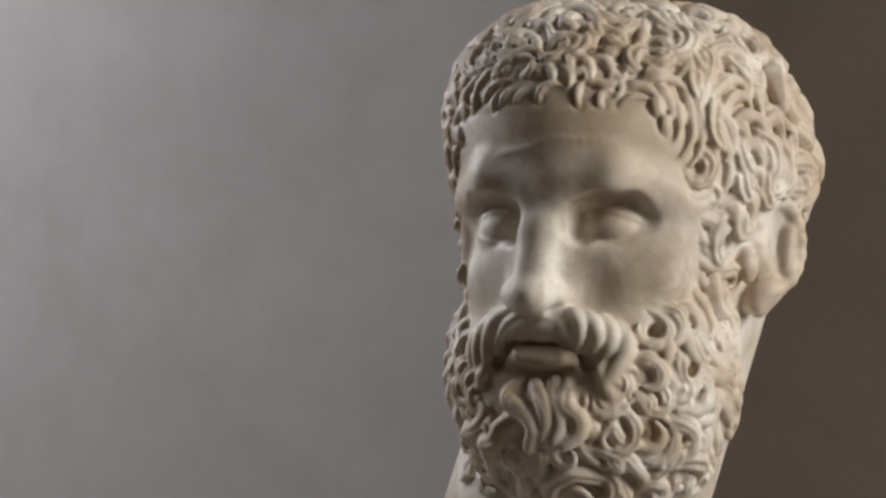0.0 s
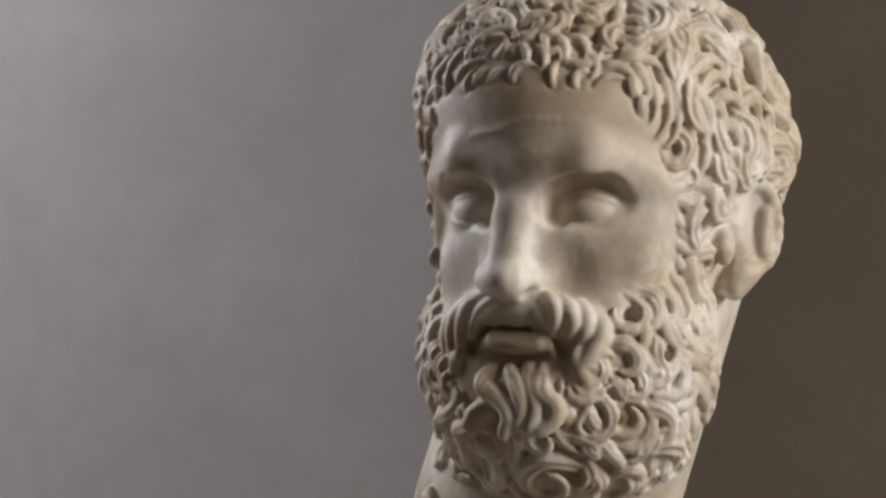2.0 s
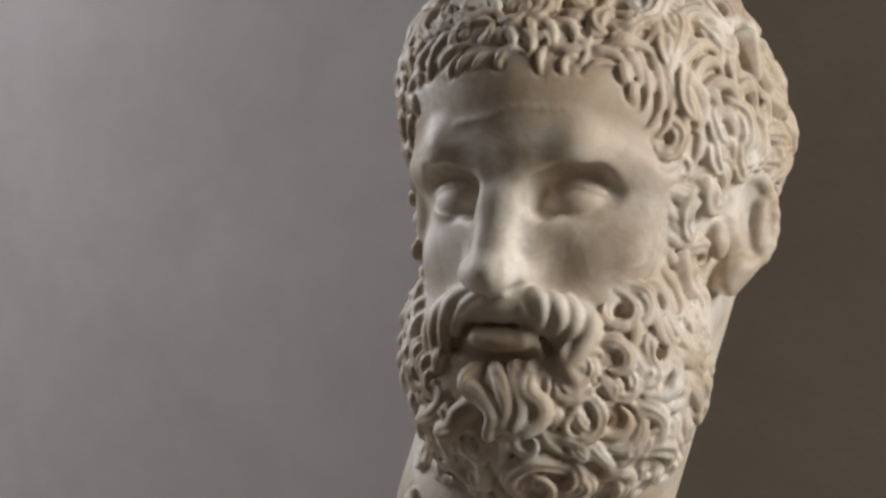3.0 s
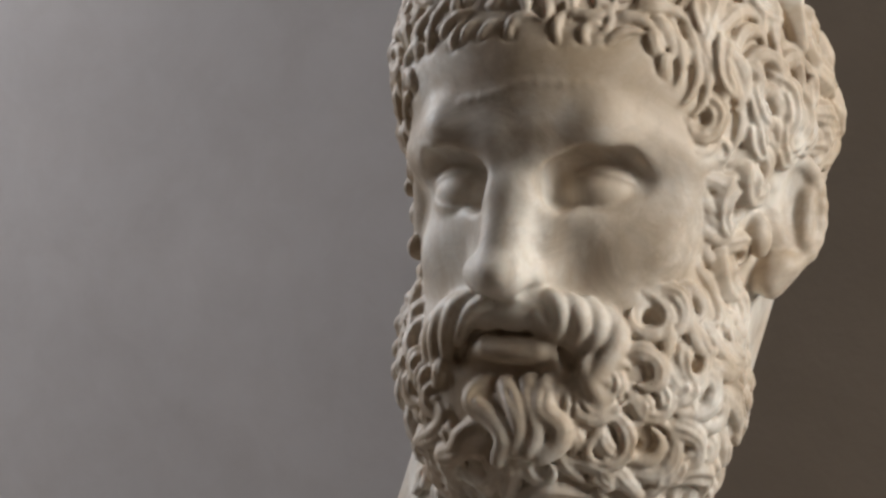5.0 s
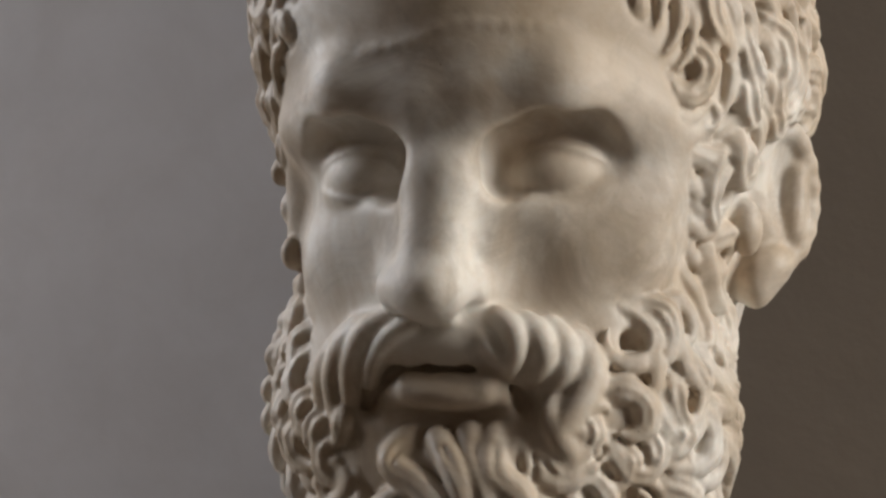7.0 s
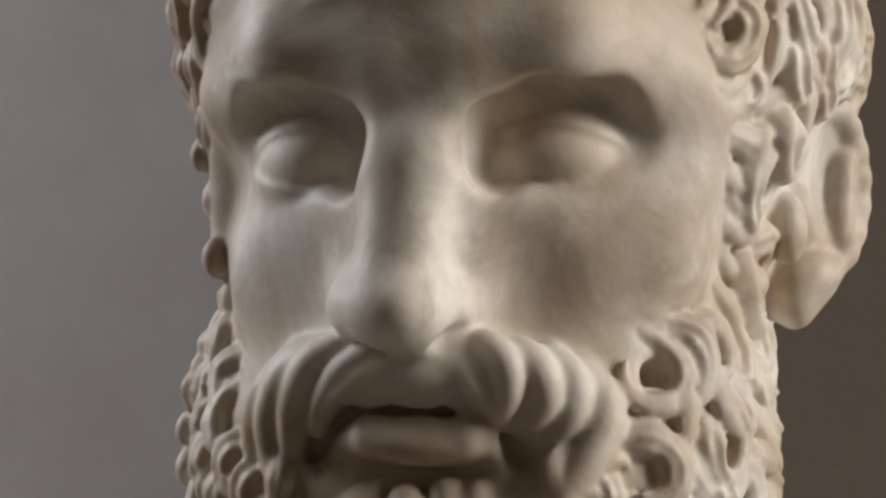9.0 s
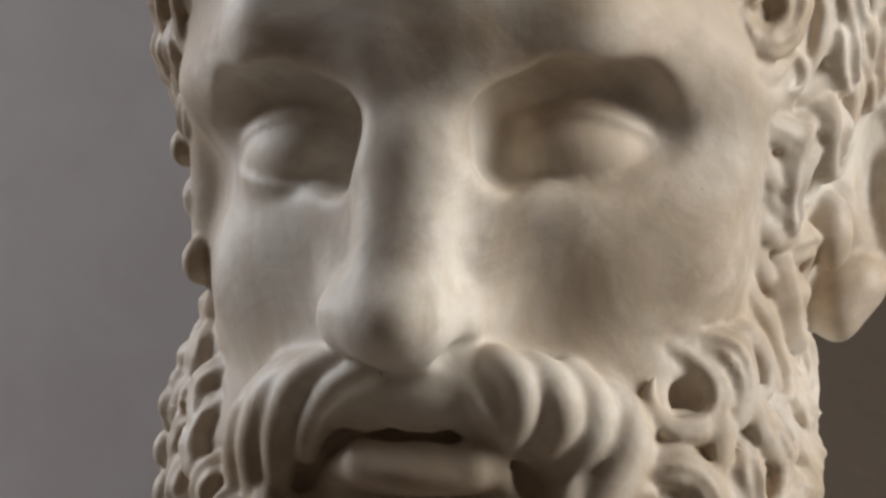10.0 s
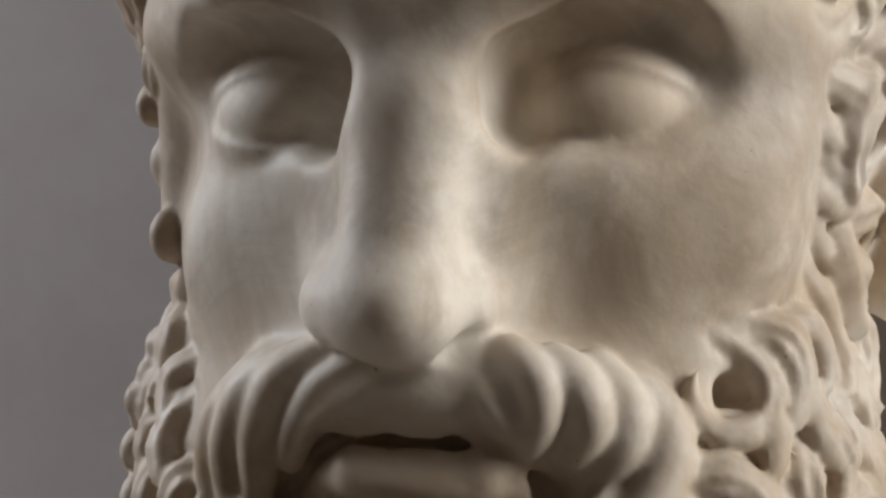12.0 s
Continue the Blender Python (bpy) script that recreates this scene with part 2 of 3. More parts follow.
def model_moustache():
    """The two wings of the moustache: twisted locks laid side by side."""
    both(rod, 5, (10, -97, -61), (34, -90, -68), 6, 7)
    clay.put(rod, 5, (-34, -90, -68), (-42, -84, -88), 8, 7)
    locks = [[(12, -97, -63), (15, -104, -66), (20, -104, -72)],
             [(19, -100, -58), (25, -104, -62), (26, -104, -69), (23, -102, -75)],
             [(27, -98, -60), (33, -101, -64), (35, -101, -71), (31, -99, -77)],
             [(35, -94, -62), (41, -96, -68), (41, -97, -75), (37, -96, -81)],
             [(42, -89, -67), (48, -91, -75), (47, -94, -83), (43, -97, -90), (39, -99, -97), (43, -98, -105)],
             [(-10, -104, -60), (-19, -104, -65), (-25, -101, -73), (-28, -98, -81)],
             [(-19, -101, -58), (-29, -101, -64), (-35, -98, -75), (-36, -96, -87)],
             [(-28, -97, -61), (-38, -96, -68), (-43, -94, -80), (-42, -93, -93)],
             [(-38, -91, -65), (-46, -90, -74), (-49, -88, -86), (-47, -86, -97)]]
    twisted(locks, (3.7, 4.3, 4.7, 4.9, 5.9, 4.0, 4.4, 4.7, 4.7), 0.0)


def model_chin():
    """The wavy locks that hang under the lower lip."""
    locks = [[(28, -97, -99), (30, -101, -112), (24, -105, -119)],
             [(8, -99, -98), (14, -108, -110), (17, -110, -120), (13, -111, -130)],
             [(-3, -100, -100), (5, -109, -109), (9, -111, -118), (6, -111, -129)],
             [(-14, -98, -100), (-18, -106, -108), (-7, -110, -114), (1, -112, -123), (-2, -111, -134)],
             [(17, -99, -99), (19, -107, -110), (27, -107, -117), (26, -107, -125), (18, -109, -131)],
             [(-42, -90, -108), (-34, -97, -117), (-44, -92, -128), (-57, -81, -133)],
             [(-12, -106, -120), (-21, -106, -124), (-27, -103, -133), (-37, -97, -136)],
             [(32, -97, -96), (35, -99, -102), (46, -93, -102), (51, -88, -111)]]
    twisted(locks, (4.4, 4.8, 5.0, 5.2, 5.6, 5.8, 6.2, 4.4), 0.9)


def twisted(locks, sizes, groove):
    """Rounded locks along lines of points, each with a fine groove where groove is not nought."""
    for row, r in zip(locks, sizes):
        c = np.array(row, float)
        e = np.concatenate([[2 * c[0] - c[1]], c, [2 * c[-1] - c[-2]]])
        bent = [tuple(0.5 * (2 * e[v] + (e[v + 1] - e[v - 1]) * u + (2 * e[v - 1] - 5 * e[v] + 4 * e[v + 1] - e[v + 2]) * u * u
                             + (3 * e[v] - e[v - 1] - 3 * e[v + 1] + e[v + 2]) * u ** 3)) for v in range(1, len(c)) for u in (0, 0.25, 0.5, 0.75)] + [tuple(c[-1])]
        strand(bent, r, r * 0.8, 1.5)
        if groove:
            out = np.array((0.0, -1.0, 0.15)) * r * 1.05
            strand([tuple(np.array(p) + out + np.array((1.6, 0, 0))) for p in bent[1:]], groove, 0.6, 1.2, dig=True)


def model_ears():
    """The ear that shows, standing off the head; the other one lies under curls."""
    c, u, out = np.array((102.5, 12.0, -17.5)), np.array((0.6, 0.8, 0.0)), np.array((0.8, -0.6, 0.0))
    clay.put(egg, 5, tuple(c), (6, 19, 27), yaw=-37)
    clay.put(egg, 3, tuple(c + 7 * out + 1 * u + np.array((0, 0, 2))), (6, 12, 18), dig=True, yaw=-37)
    rim = [tuple(c + 17 * math.cos(a) * u + np.array((0, 0, 26 * math.sin(a))) + 3 * out) for a in np.linspace(2.6, -1.3, 12)]
    strand(rim, 4.2, 4.5, 2.5)
    clay.put(rod, 3, tuple(c + 9 * u + 3 * out + np.array((0, 0, 8))), tuple(c + 7 * u + 3 * out + np.array((0, 0, -14))), 4.5, 5.5)
    clay.put(egg, 4, (101, 8, -45), (9, 10, 8))
    clay.put(egg, 9, (96, 4, -52), (7, 10, 10))
    clay.put(egg, 6, (94, -12, -30), (6, 8, 11))


def ridge_line(skin, rows, r, k=3.0):
    """A faint raised line along the surface."""
    pts = []
    for az, el in rows:
        p, right, up, n = skin.tangent(az, el)
        d = 25.0
        while d > -25 and clay.f[tuple(np.rint((p + n * d - LO) / VOX).astype(int))] > 0:
            d -= 0.5
        pts.append(p + n * (d - 1.7 * r))
    for _ in range(2):
        pts = [pts[0]] + [(a + 2 * b + c) / 4 for a, b, c in zip(pts, pts[1:], pts[2:])] + [pts[-1]]
    for a, b in zip(pts, pts[1:]):
        clay.put(rod, k, tuple(a), tuple(b), r, r)


def sink(skin_table, inside, depth):
    """Lowers the ground under hair and beard, so that the locks stand free of one another."""
    az, el = np.arange(-180, 181), np.arange(-89, 90)
    mask = np.array([[1.0 if inside(a, e) else 0.0 for e in el] for a in az], np.float32)
    for _ in range(3):
        p = np.pad(mask, 1, mode="edge")
        mask = (p[:-2, 1:-1] + p[2:, 1:-1] + p[1:-1, :-2] + p[1:-1, 2:] + mask) / 5
    i = np.argwhere(np.abs(clay.f) < 12)
    q = LO + VOX * i - CORE
    a = np.degrees(np.arctan2(q[:, 0], -q[:, 1])).astype(int) + 180
    e = np.clip(np.degrees(np.arctan2(q[:, 2], np.hypot(q[:, 0], q[:, 1]))).astype(int) + 89, 0, 178)
    clay.f[tuple(i.T)] += depth * mask[a, e]


def head_table(f):
    """Distance from the core to the surface, by azimuth and elevation in steps of one degree."""
    az, el = np.radians(np.arange(-180, 181)), np.radians(np.arange(-89, 90))
    way = np.stack([np.sin(az)[:, None] * np.cos(el), -np.cos(az)[:, None] * np.cos(el), np.sin(el) + 0 * az[:, None]], -1)
    r, gone = np.full(way.shape[:2], 40.0), np.zeros(way.shape[:2], bool)
    for d in np.arange(220.0, 40.0, -1.0):
        i = np.rint((CORE + d * way - LO) / VOX).astype(int)
        ok = ((i >= 0) & (i < N)).all(-1) & ~gone
        v = np.full(way.shape[:2], 9.0)
        v[ok] = f[i[ok][:, 0], i[ok][:, 1], i[ok][:, 2]]
        hit = ok & (v < 0)
        r[hit] = d - v[hit]
        gone |= hit
    for _ in range(2):
        p = np.pad(r, 1, mode="edge")
        r = (p[:-2, 1:-1] + p[2:, 1:-1] + p[1:-1, :-2] + p[1:-1, 2:] + 2 * r) / 6
    return r


class Skin:
    """The smooth surface that the locks lie on."""

    def __init__(self, table):
        self.t = table

    def r(self, az, el):
        a, e = np.clip(az + 180, 0, 359.999), np.clip(el + 89, 0, 177.999)
        i, j = int(a), int(e)
        u, v, t = a - i, e - j, self.t
        return (t[i, j] * (1 - u) + t[i + 1, j] * u) * (1 - v) + (t[i, j + 1] * (1 - u) + t[i + 1, j + 1] * u) * v

    def at(self, az, el):
        a, e = radians(az), radians(el)
        return CORE + self.r(az, el) * np.array([math.sin(a) * math.cos(e), -math.cos(a) * math.cos(e), math.sin(e)])

    def angles(self, p):
        q = p - CORE
        return math.degrees(math.atan2(q[0], -q[1])), math.degrees(math.atan2(q[2], math.hypot(q[0], q[1])))

    def tangent(self, az, el):
        """Point, the ways to the right and up along the surface, and the normal."""
        p = self.at(az, el)
        right = self.at(az + 1.5, el) - self.at(az - 1.5, el)
        up = self.at(az, el + 1.5) - self.at(az, el - 1.5)
        right /= np.linalg.norm(right)
        n = np.cross(right, up)
        n /= np.linalg.norm(n)
        up = np.cross(n, right)
        return p, right, up, n

    def path(self, az, el, heading, length, turn, twist, steps=None):
        """A line along the surface: its heading runs from heading by turn * s + twist * s * s."""
        steps = steps or max(8, int(length / 1.2))
        rows = []
        for k in range(steps + 1):
            s = k / steps
            p, right, up, n = self.tangent(az, el)
            h = radians(heading + turn * s + twist * s * s)
            t = right * math.cos(h) + up * math.sin(h)
            rows.append((p, t, n))
            az, el = self.angles(p + t * length / steps)
        return rows


def lay_lock(skin, az, el, heading, length, turn, twist, w, h, strands=2.0, rise=0.0, gap=0.6, k=1.0):
    """A carved lock of hair, grooved along its length, thinner towards its tip."""
    rows = skin.path(az, el, heading, length, turn, twist)
    s = np.linspace(0, 1, len(rows))
    thick = (0.72 + 0.38 * np.sin(np.pi * (0.15 + 0.7 * s))) * (1 - 0.68 * s ** 2)
    c = np.array([p + n * h * (0.15 + rise * q - 0.75 * max(0.0, 1 - q / 0.3) ** 1.5) for (p, t, n), q in zip(rows, s)], np.float32)
    thick = thick * (1 + 0.09 * np.sin(9 * s + az) + 0.05 * np.sin(23 * s + el))
    t = np.array([r[1] for r in rows], np.float32)
    n = np.array([r[2] for r in rows], np.float32)
    b = np.cross(n, t)
    i, at = clay.box(c.min(0) - 2.0 * max(w, h), c.max(0) + 2.0 * max(w, h))
    f = clay.f[i]
    if f.size == 0:
        return
    x, y, z = np.broadcast_arrays(*at)
    near = np.full(f.shape, 1e9, np.float32)
    which = np.zeros(f.shape, np.int16)
    for m in range(len(c)):
        d = (at[0] - c[m, 0]) ** 2 + (at[1] - c[m, 1]) ** 2 + (at[2] - c[m, 2]) ** 2
        less = d < near
        near[less], which[less] = d[less], m
    pick = near < (1.9 * max(w, h)) ** 2
    m = which[pick]
    q = np.stack([x[pick], y[pick], z[pick]], 1) - c[m]
    ww, hh = w * thick[m], h * thick[m]
    v = (q * b[m]).sum(1) / ww
    u = (q * n[m]).sum(1)
    along = (q * t[m]).sum(1)
    ridge = 0.5 + 0.5 * np.cos(np.pi * strands * np.clip(v, -1, 1) + (np.pi if int(round(strands)) % 2 == 0 else 0))
    u = u / (hh * (0.66 + 0.34 * ridge))
    d = (np.sqrt(v * v + u * u + (along / ww) ** 2) - 1) * np.minimum(ww, hh)
    d = d.astype(np.float32)
    f[pick] = join(carve(f[pick], d - gap, 1.2), d, k)


def drill(skin, az, el, radius, depth, k=1.0):
    """A drilled hollow in the curls."""
    p, right, up, n = skin.tangent(az, el)
    clay.put(rod, k, tuple(p + n * 14), tuple(p - n * depth), radius * 1.15, radius * 0.8, dig=True)


def net(f, lo, vox):
    """The surface of a field as vertices and quads."""
    neg = f < 0
    mixed = np.zeros(tuple(s - 1 for s in f.shape), np.int8)
    for o in np.ndindex(2, 2, 2):
        mixed += neg[o[0]:f.shape[0] - 1 + o[0], o[1]:f.shape[1] - 1 + o[1], o[2]:f.shape[2] - 1 + o[2]]
    cells = np.argwhere((mixed > 0) & (mixed < 8))
    ident = np.full(mixed.shape, -1, np.int32)
    ident[tuple(cells.T)] = np.arange(len(cells))
    total, count = np.zeros((len(cells), 3)), np.zeros(len(cells))
    for axis in range(3):
        for o in np.ndindex(2, 2):
            a = np.insert(np.array(o), axis, 0)
            e = a.copy()
            e[axis] = 1
            fa, fb = f[tuple((cells + a).T)], f[tuple((cells + e).T)]
            cross = (fa < 0) != (fb < 0)
            u = np.where(cross, fa / np.where(cross, fa - fb, 1), 0)
            total[cross] += (a + u[:, None] * (e - a))[cross]
            count += cross
    verts = lo + vox * (cells + total / count[:, None])
    quads = []
    for axis in range(3):
        a, b = (axis + 1) % 3, (axis + 2) % 3
        cut = [slice(1, -1)] * 3
        cut[axis] = slice(0, -1)
        then = [slice(1, -1)] * 3
        then[axis] = slice(1, None)
        n0, n1 = neg[tuple(cut)], neg[tuple(then)]
        for flip in (False, True):
            e = np.argwhere((n0 & ~n1) if not flip else (~n0 & n1))
            e += np.array([0 if d == axis else 1 for d in range(3)])
            da, db = np.eye(3, dtype=int)[a], np.eye(3, dtype=int)[b]
            ring = [e - da - db, e - db, e, e - da]
            q = np.stack([ident[tuple(r.T)] for r in ring], 1)
            quads.append(q[:, ::-1] if flip else q)
    return verts, np.concatenate(quads)


def soften(f):
    """One light pass of wear."""
    g = f.copy()
    for axis in range(3):
        p = np.moveaxis(g, axis, 0)
        p[1:-1] = (p[:-2] + 2 * p[1:-1] + p[2:]) / 4
    return g


def in_hair(az, el):
    """Where the head carries hair: the cap, the sideburns and the nape."""
    a = abs(az)
    if a < 24:
        return el > 39
    if a < (54 if az > 0 else 52):
        return el > 39 - (a - 24) * 0.85
    if 74 < az < 112 and -32 < el < 18:
        return False
    if a < (62 if az > 0 else 55) and el < 12:
        return False
    if a < 84:
        return el > -24
    return el > -18 and (az < 0 or el > 2 or az > 125)


def in_beard(az, el):
    a = abs(az)
    if a < 20:
        return -64 < el < -40
    if a < 34:
        return -64 < el < -31
    return a < 76 and -60 < el < -22 - max(0, a - 60) * 0.5


PLAN = []


def lay(az, el, heading, length, turn, twist, w, strands=2, rise=0.0):
    fat = 2.1 if el < 15 else 2.3 if az > 52 else 1.8
    if 30 < el < 46 and abs(az) < 30:
        el, fat = el + 1.5, 1.35
    PLAN.append((az, el, heading, length, turn, twist, w * fat, w * fat * 0.9, strands + 1, 0.25 + rise))


def scatter(inside, count, w, spread, flow, clear=7.0):
    """Low small locks that fill the ground between the large ones."""
    put = []
    for _ in range(count * 12):
        if len(put) >= count:
            break
        az, el = random.uniform(-180, 180), math.degrees(math.asin(random.uniform(-0.9, 1)))
        if not inside(az, el) or el > 84:
            continue
        p = skin.at(az, el)
        if any(np.linalg.norm(p - q) < spread for q in put) or np.min(np.linalg.norm(TAKEN - p, axis=1)) < clear:
            continue
        put.append(p)
        tuft = math.sin(math.radians(az * 7.5) + 1.3 * math.sin(math.radians(el * 11)))
        side = 1 if tuft + random.uniform(-0.3, 0.3) > 0 else -1
        size = w * random.uniform(0.8, 1.2)
        if abs(az) < 50 and 20 < el < 52:
            size *= 0.72
        lay_lock(skin, az, el, flow(az, el) - side * 60 + 35 * tuft + random.uniform(-20, 20), size * random.uniform(3.6, 5.2), side * random.uniform(100, 170),
                 side * random.uniform(0, 70), size, size * 0.8, random.choice((2, 3, 3)), 0.2)


def lay_side_curls():
    """Curls over the far ear and jaw, which show past the edge of the cheek."""
    for n, el in enumerate((14, 7, 0, -7, -14, -21, -28)):
        lay(-61 - 2 * (n % 2), el, 205 + 12 * (n % 3), 24, 210 + 20 * (n % 2), 30, 2.6, 1 + n % 2, 0.2)
        lay(-72 + 2 * (n % 2), el - 3, 150 + 15 * (n % 3), 26, 230, 20, 3.0, 2, 0.1)


def far_curls():
    """Small ring curls that stand out past the edge of the far cheek."""
    for n, z in enumerate((-7, -21, -38, -50, -66, -78, -92, -103)):
        c = meet((-120, -44 - 4 * (n % 3) - (4 if n > 1 else 0), z), (1, 0, 0)) + np.array((1.0 - 1.5 * (n % 2), 0, 0))
        size = (4.0, 4.5, 4.0, 5.5, 6.0)[n % 5]
        turn = [tuple(c + size * np.array((0.25 * math.cos(a), 0.9 * math.cos(a), math.sin(a))) * (1 - 0.07 * k)) for k, a in enumerate(np.linspace(n, n + 5.2, 9))]
        strand(turn, 3.4 + 0.1 * n, 2.4, 1.2)


def lay_hair_front():
    lay(-19.2, 59.6, 12, 34.1, -116, 15, 1.7, 1, 0)
    lay(-1.8, 51.2, 126, 38.7, -367, 141, 2.3, 2, 0)
    lay(-11.0, 61.7, 136, 78.2, -528, 307, 2.7, 2, 0)
    lay(0.8, 61.5, -8, 34.7, -114, 10, 2.0, 2, 0)
    lay(4.9, 48.5, 48, 28.3, -270, 123, 2.0, 2, 0)
    lay(13.3, 49.6, 23, 25.9, -226, 85, 2.0, 2, 0)
    lay(-4.0, 46.6, 1, 19.5, -143, 29, 2.0, 2, 0)
    lay(1.3, 46.4, 7, 21.4, -162, 36, 2.0, 2, 0)
    lay(-17.2, 39.6, 163, 49.2, -354, 161, 2.3, 2, 0)
    lay(-2.5, 36.4, 111, 25.1, -217, 57, 2.0, 2, 0)
    lay(10.2, 35.4, 106, 24.3, -11, -147, 1.9, 2, 0)
    lay(11.1, 42.2, -19, 37.9, 1, 192, 2.3, 2, 0)
    lay(17.6, 35.4, 140, 19.9, -234, 29, 1.9, 2, 0)
    lay(24.4, 40.1, 52, 34.2, -265, 165, 2.6, 3, 0)
    lay(23.0, 35.8, 57, 22.9, -95, -4, 1.9, 2, 0)
    lay(19.8, 45.3, -38, 26.2, -69, -73, 1.9, 2, 0)


def lay_hair_left():
    lay(-37.7, 37.5, 44, 37.2, 35, -77, 2.0, 2, 0)
    lay(-29.4, 37.4, 73, 32.7, -53, -16, 2.0, 2, 0)
    lay(-23.7, 37.0, 67, 24.0, -85, 20, 2.0, 2, 0)
    lay(-19.2, 34.6, 92, 14.7, -43, -7, 1.7, 2, 0)
    lay(-16.1, 35.5, 83, 15.3, -60, -18, 1.7, 2, 0)
    lay(-10.8, 36.3, 65, 14.1, -40, -19, 1.6, 2, 0)
    lay(-36.0, 41.9, 104, 38.7, -204, 69, 2.0, 2, 0)
    lay(-26.2, 49.5, 114, 34.1, -325, 189, 2.4, 2, 0)
    lay(-20.9, 54.1, 120, 40.3, -197, 218, 2.4, 2, 0)
    lay(-42.3, 32.8, 71, 30.8, -106, 22, 1.7, 2, 0)
    lay(-42.9, 25.8, 118, 31.3, -153, 32, 1.7, 2, 0)
    lay(-43.7, 19.3, 126, 33.6, -130, 8, 2.1, 2, 0)
    lay(-17.3, 48.9, 19, 27.0, 87, -234, 2.0, 2, 0)
    lay(-16.8, 55.4, -16, 25.5, -19, -72, 2.0, 2, 0)


def lay_hair_crown():
    lay(48.3, 68.0, -138, 61.4, 189, 111, 2.4, 1, 0.3)
    lay(61.2, 67.2, -18, 44.4, -274, 167, 2.4, 2, 0)
    lay(55.9, 57.1, -46, 55.6, -256, 210, 2.7, 2, 0)
    lay(36.0, 58.6, -6, 42.1, -266, 124, 2.7, 2, 0)
    lay(44.3, 58.1, -31, 40.7, -156, 22, 2.7, 2, 0)
    lay(41.8, 70.5, -119, 55.1, 97, -132, 2.4, 2, 0)
    lay(34.1, 45.8, 73, 40.0, 188, 156, 1.6, 1, 0.3)
    lay(30.1, 44.4, 24, 33.2, -37, -83, 2.6, 2, 0)
    lay(12.5, 68.4, -83, 37.9, 126, 33, 2.7, 2, 0)
    lay(13.8, 60.1, 1, 22.4, -82, 5, 2.3, 2, 0)
    lay(-24.1, 81.0, 98, 70.7, -681, 556, 2.8, 3, 0)
    lay(-30.1, 73.1, 60, 22.7, 31, 13, 2.9, 3, 0)
    lay(16.2, 53.3, -50, 16.6, 118, -20, 2.3, 2, 0)


def lay_temple_right():
    lay(40.5, 43.6, -89, 35.0, 76, -122, 2.0, 2, 0)
    lay(45.1, 43.8, -80, 47.3, 25, -99, 2.0, 2, 0)
    lay(48.3, 44.0, -88, 52.8, 58, -121, 2.0, 2, 0)
    lay(49.3, 38.4, -76, 45.6, 107, -212, 2.0, 2, 0)
    lay(51.6, 41.0, -68, 68.4, 62, -148, 2.3, 2, 0)
    lay(53.2, 39.9, -27, 43.4, -70, -56, 2.0, 2, 0)
    lay(43.4, 23.0, -61, 39.3, 302, -408, 1.6, 2, 0)
    lay(41.9, 18.2, -38, 28.4, 81, 26, 1.6, 2, 0)
    lay(36.0, 44.9, -77, 27.7, 99, -162, 2.0, 2, 0)


def lay_curls_right():
    lay(59.9, 36.3, 80, 40.0, -84, -162, 2.0, 1, 0)
    lay(62.0, 33.8, 51, 56.0, -134, -182, 2.0, 1, 0.2)
    lay(64.4, 35.3, -24, 31.4, -230, 95, 2.0, 2, 0)
    lay(66.1, 29.3, 26, 33.1, -203, 66, 2.0, 2, 0)
    lay(74.9, 30.0, -0, 37.3, -204, 165, 2.1, 2, 0)
    lay(77.3, 33.5, 50, 53.2, -163, -95, 2.1, 2, 0)
    lay(75.7, 36.2, -50, 21.4, -41, -2, 1.7, 1, 0)
    lay(78.1, 47.4, -157, 28.4, 68, 17, 2.4, 2, 0)
    lay(85.1, 47.7, -161, 36.3, 72, 20, 2.8, 2, 0)
    lay(59.0, 46.9, 91, 68.1, -158, -192, 2.4, 1, 0.2)
    lay(76.1, 48.4, 14, 24.7, 101, 46, 2.1, 2, 0)
    lay(53.1, 41.6, 18, 37.3, 141, -269, 2.4, 2, 0)
    lay(94.4, 46.1, -147, 25.8, 49, 10, 4.9, 1, 0)
    lay(114.4, 29.1, -108, 30.9, 45, 9, 4.4, 1, 0)
    lay(94.0, 19.0, -27, 62.2, 270, -406, 2.9, 2, 0)
    lay(92.0, 24.9, 0, 51.8, -29, -4, 2.9, 2, 0)
    lay(92.7, 35.0, -41, 49.7, 66, -36, 3.2, 1, 0)
    lay(71.0, 57.3, 6, 24.4, -55, -51, 2.8, 2, 0)
    lay(78.4, 62.6, -3, 21.9, -166, 54, 2.8, 2, 0)


def lay_sideburn():
    lay(64.8, 19.3, 25, 32.8, -83, -149, 2.0, 2, 0)
    lay(60.2, 13.8, 53, 58.2, -159, -171, 2.0, 1, 0.3)
    lay(50.6, 10.3, -28, 51.9, 187, -435, 2.0, 2, 0)
    lay(50.8, 5.6, -69, 23.9, 78, 18, 1.7, 2, 0)
    lay(51.9, 0.1, -37, 27.7, 60, -6, 1.7, 2, 0)
    lay(51.8, -2.7, -58, 34.8, 143, -46, 1.7, 2, 0)
    lay(60.0, -9.5, 6, 33.2, 119, -343, 2.7, 1, 0)
    lay(54.2, -7.7, -95, 48.0, 287, -345, 1.7, 2, 0)
    lay(49.8, -11.6, -79, 44.0, 147, -320, 1.7, 2, 0)
    lay(58.4, -13.0, -45, 39.0, 108, -164, 1.7, 1, 0)


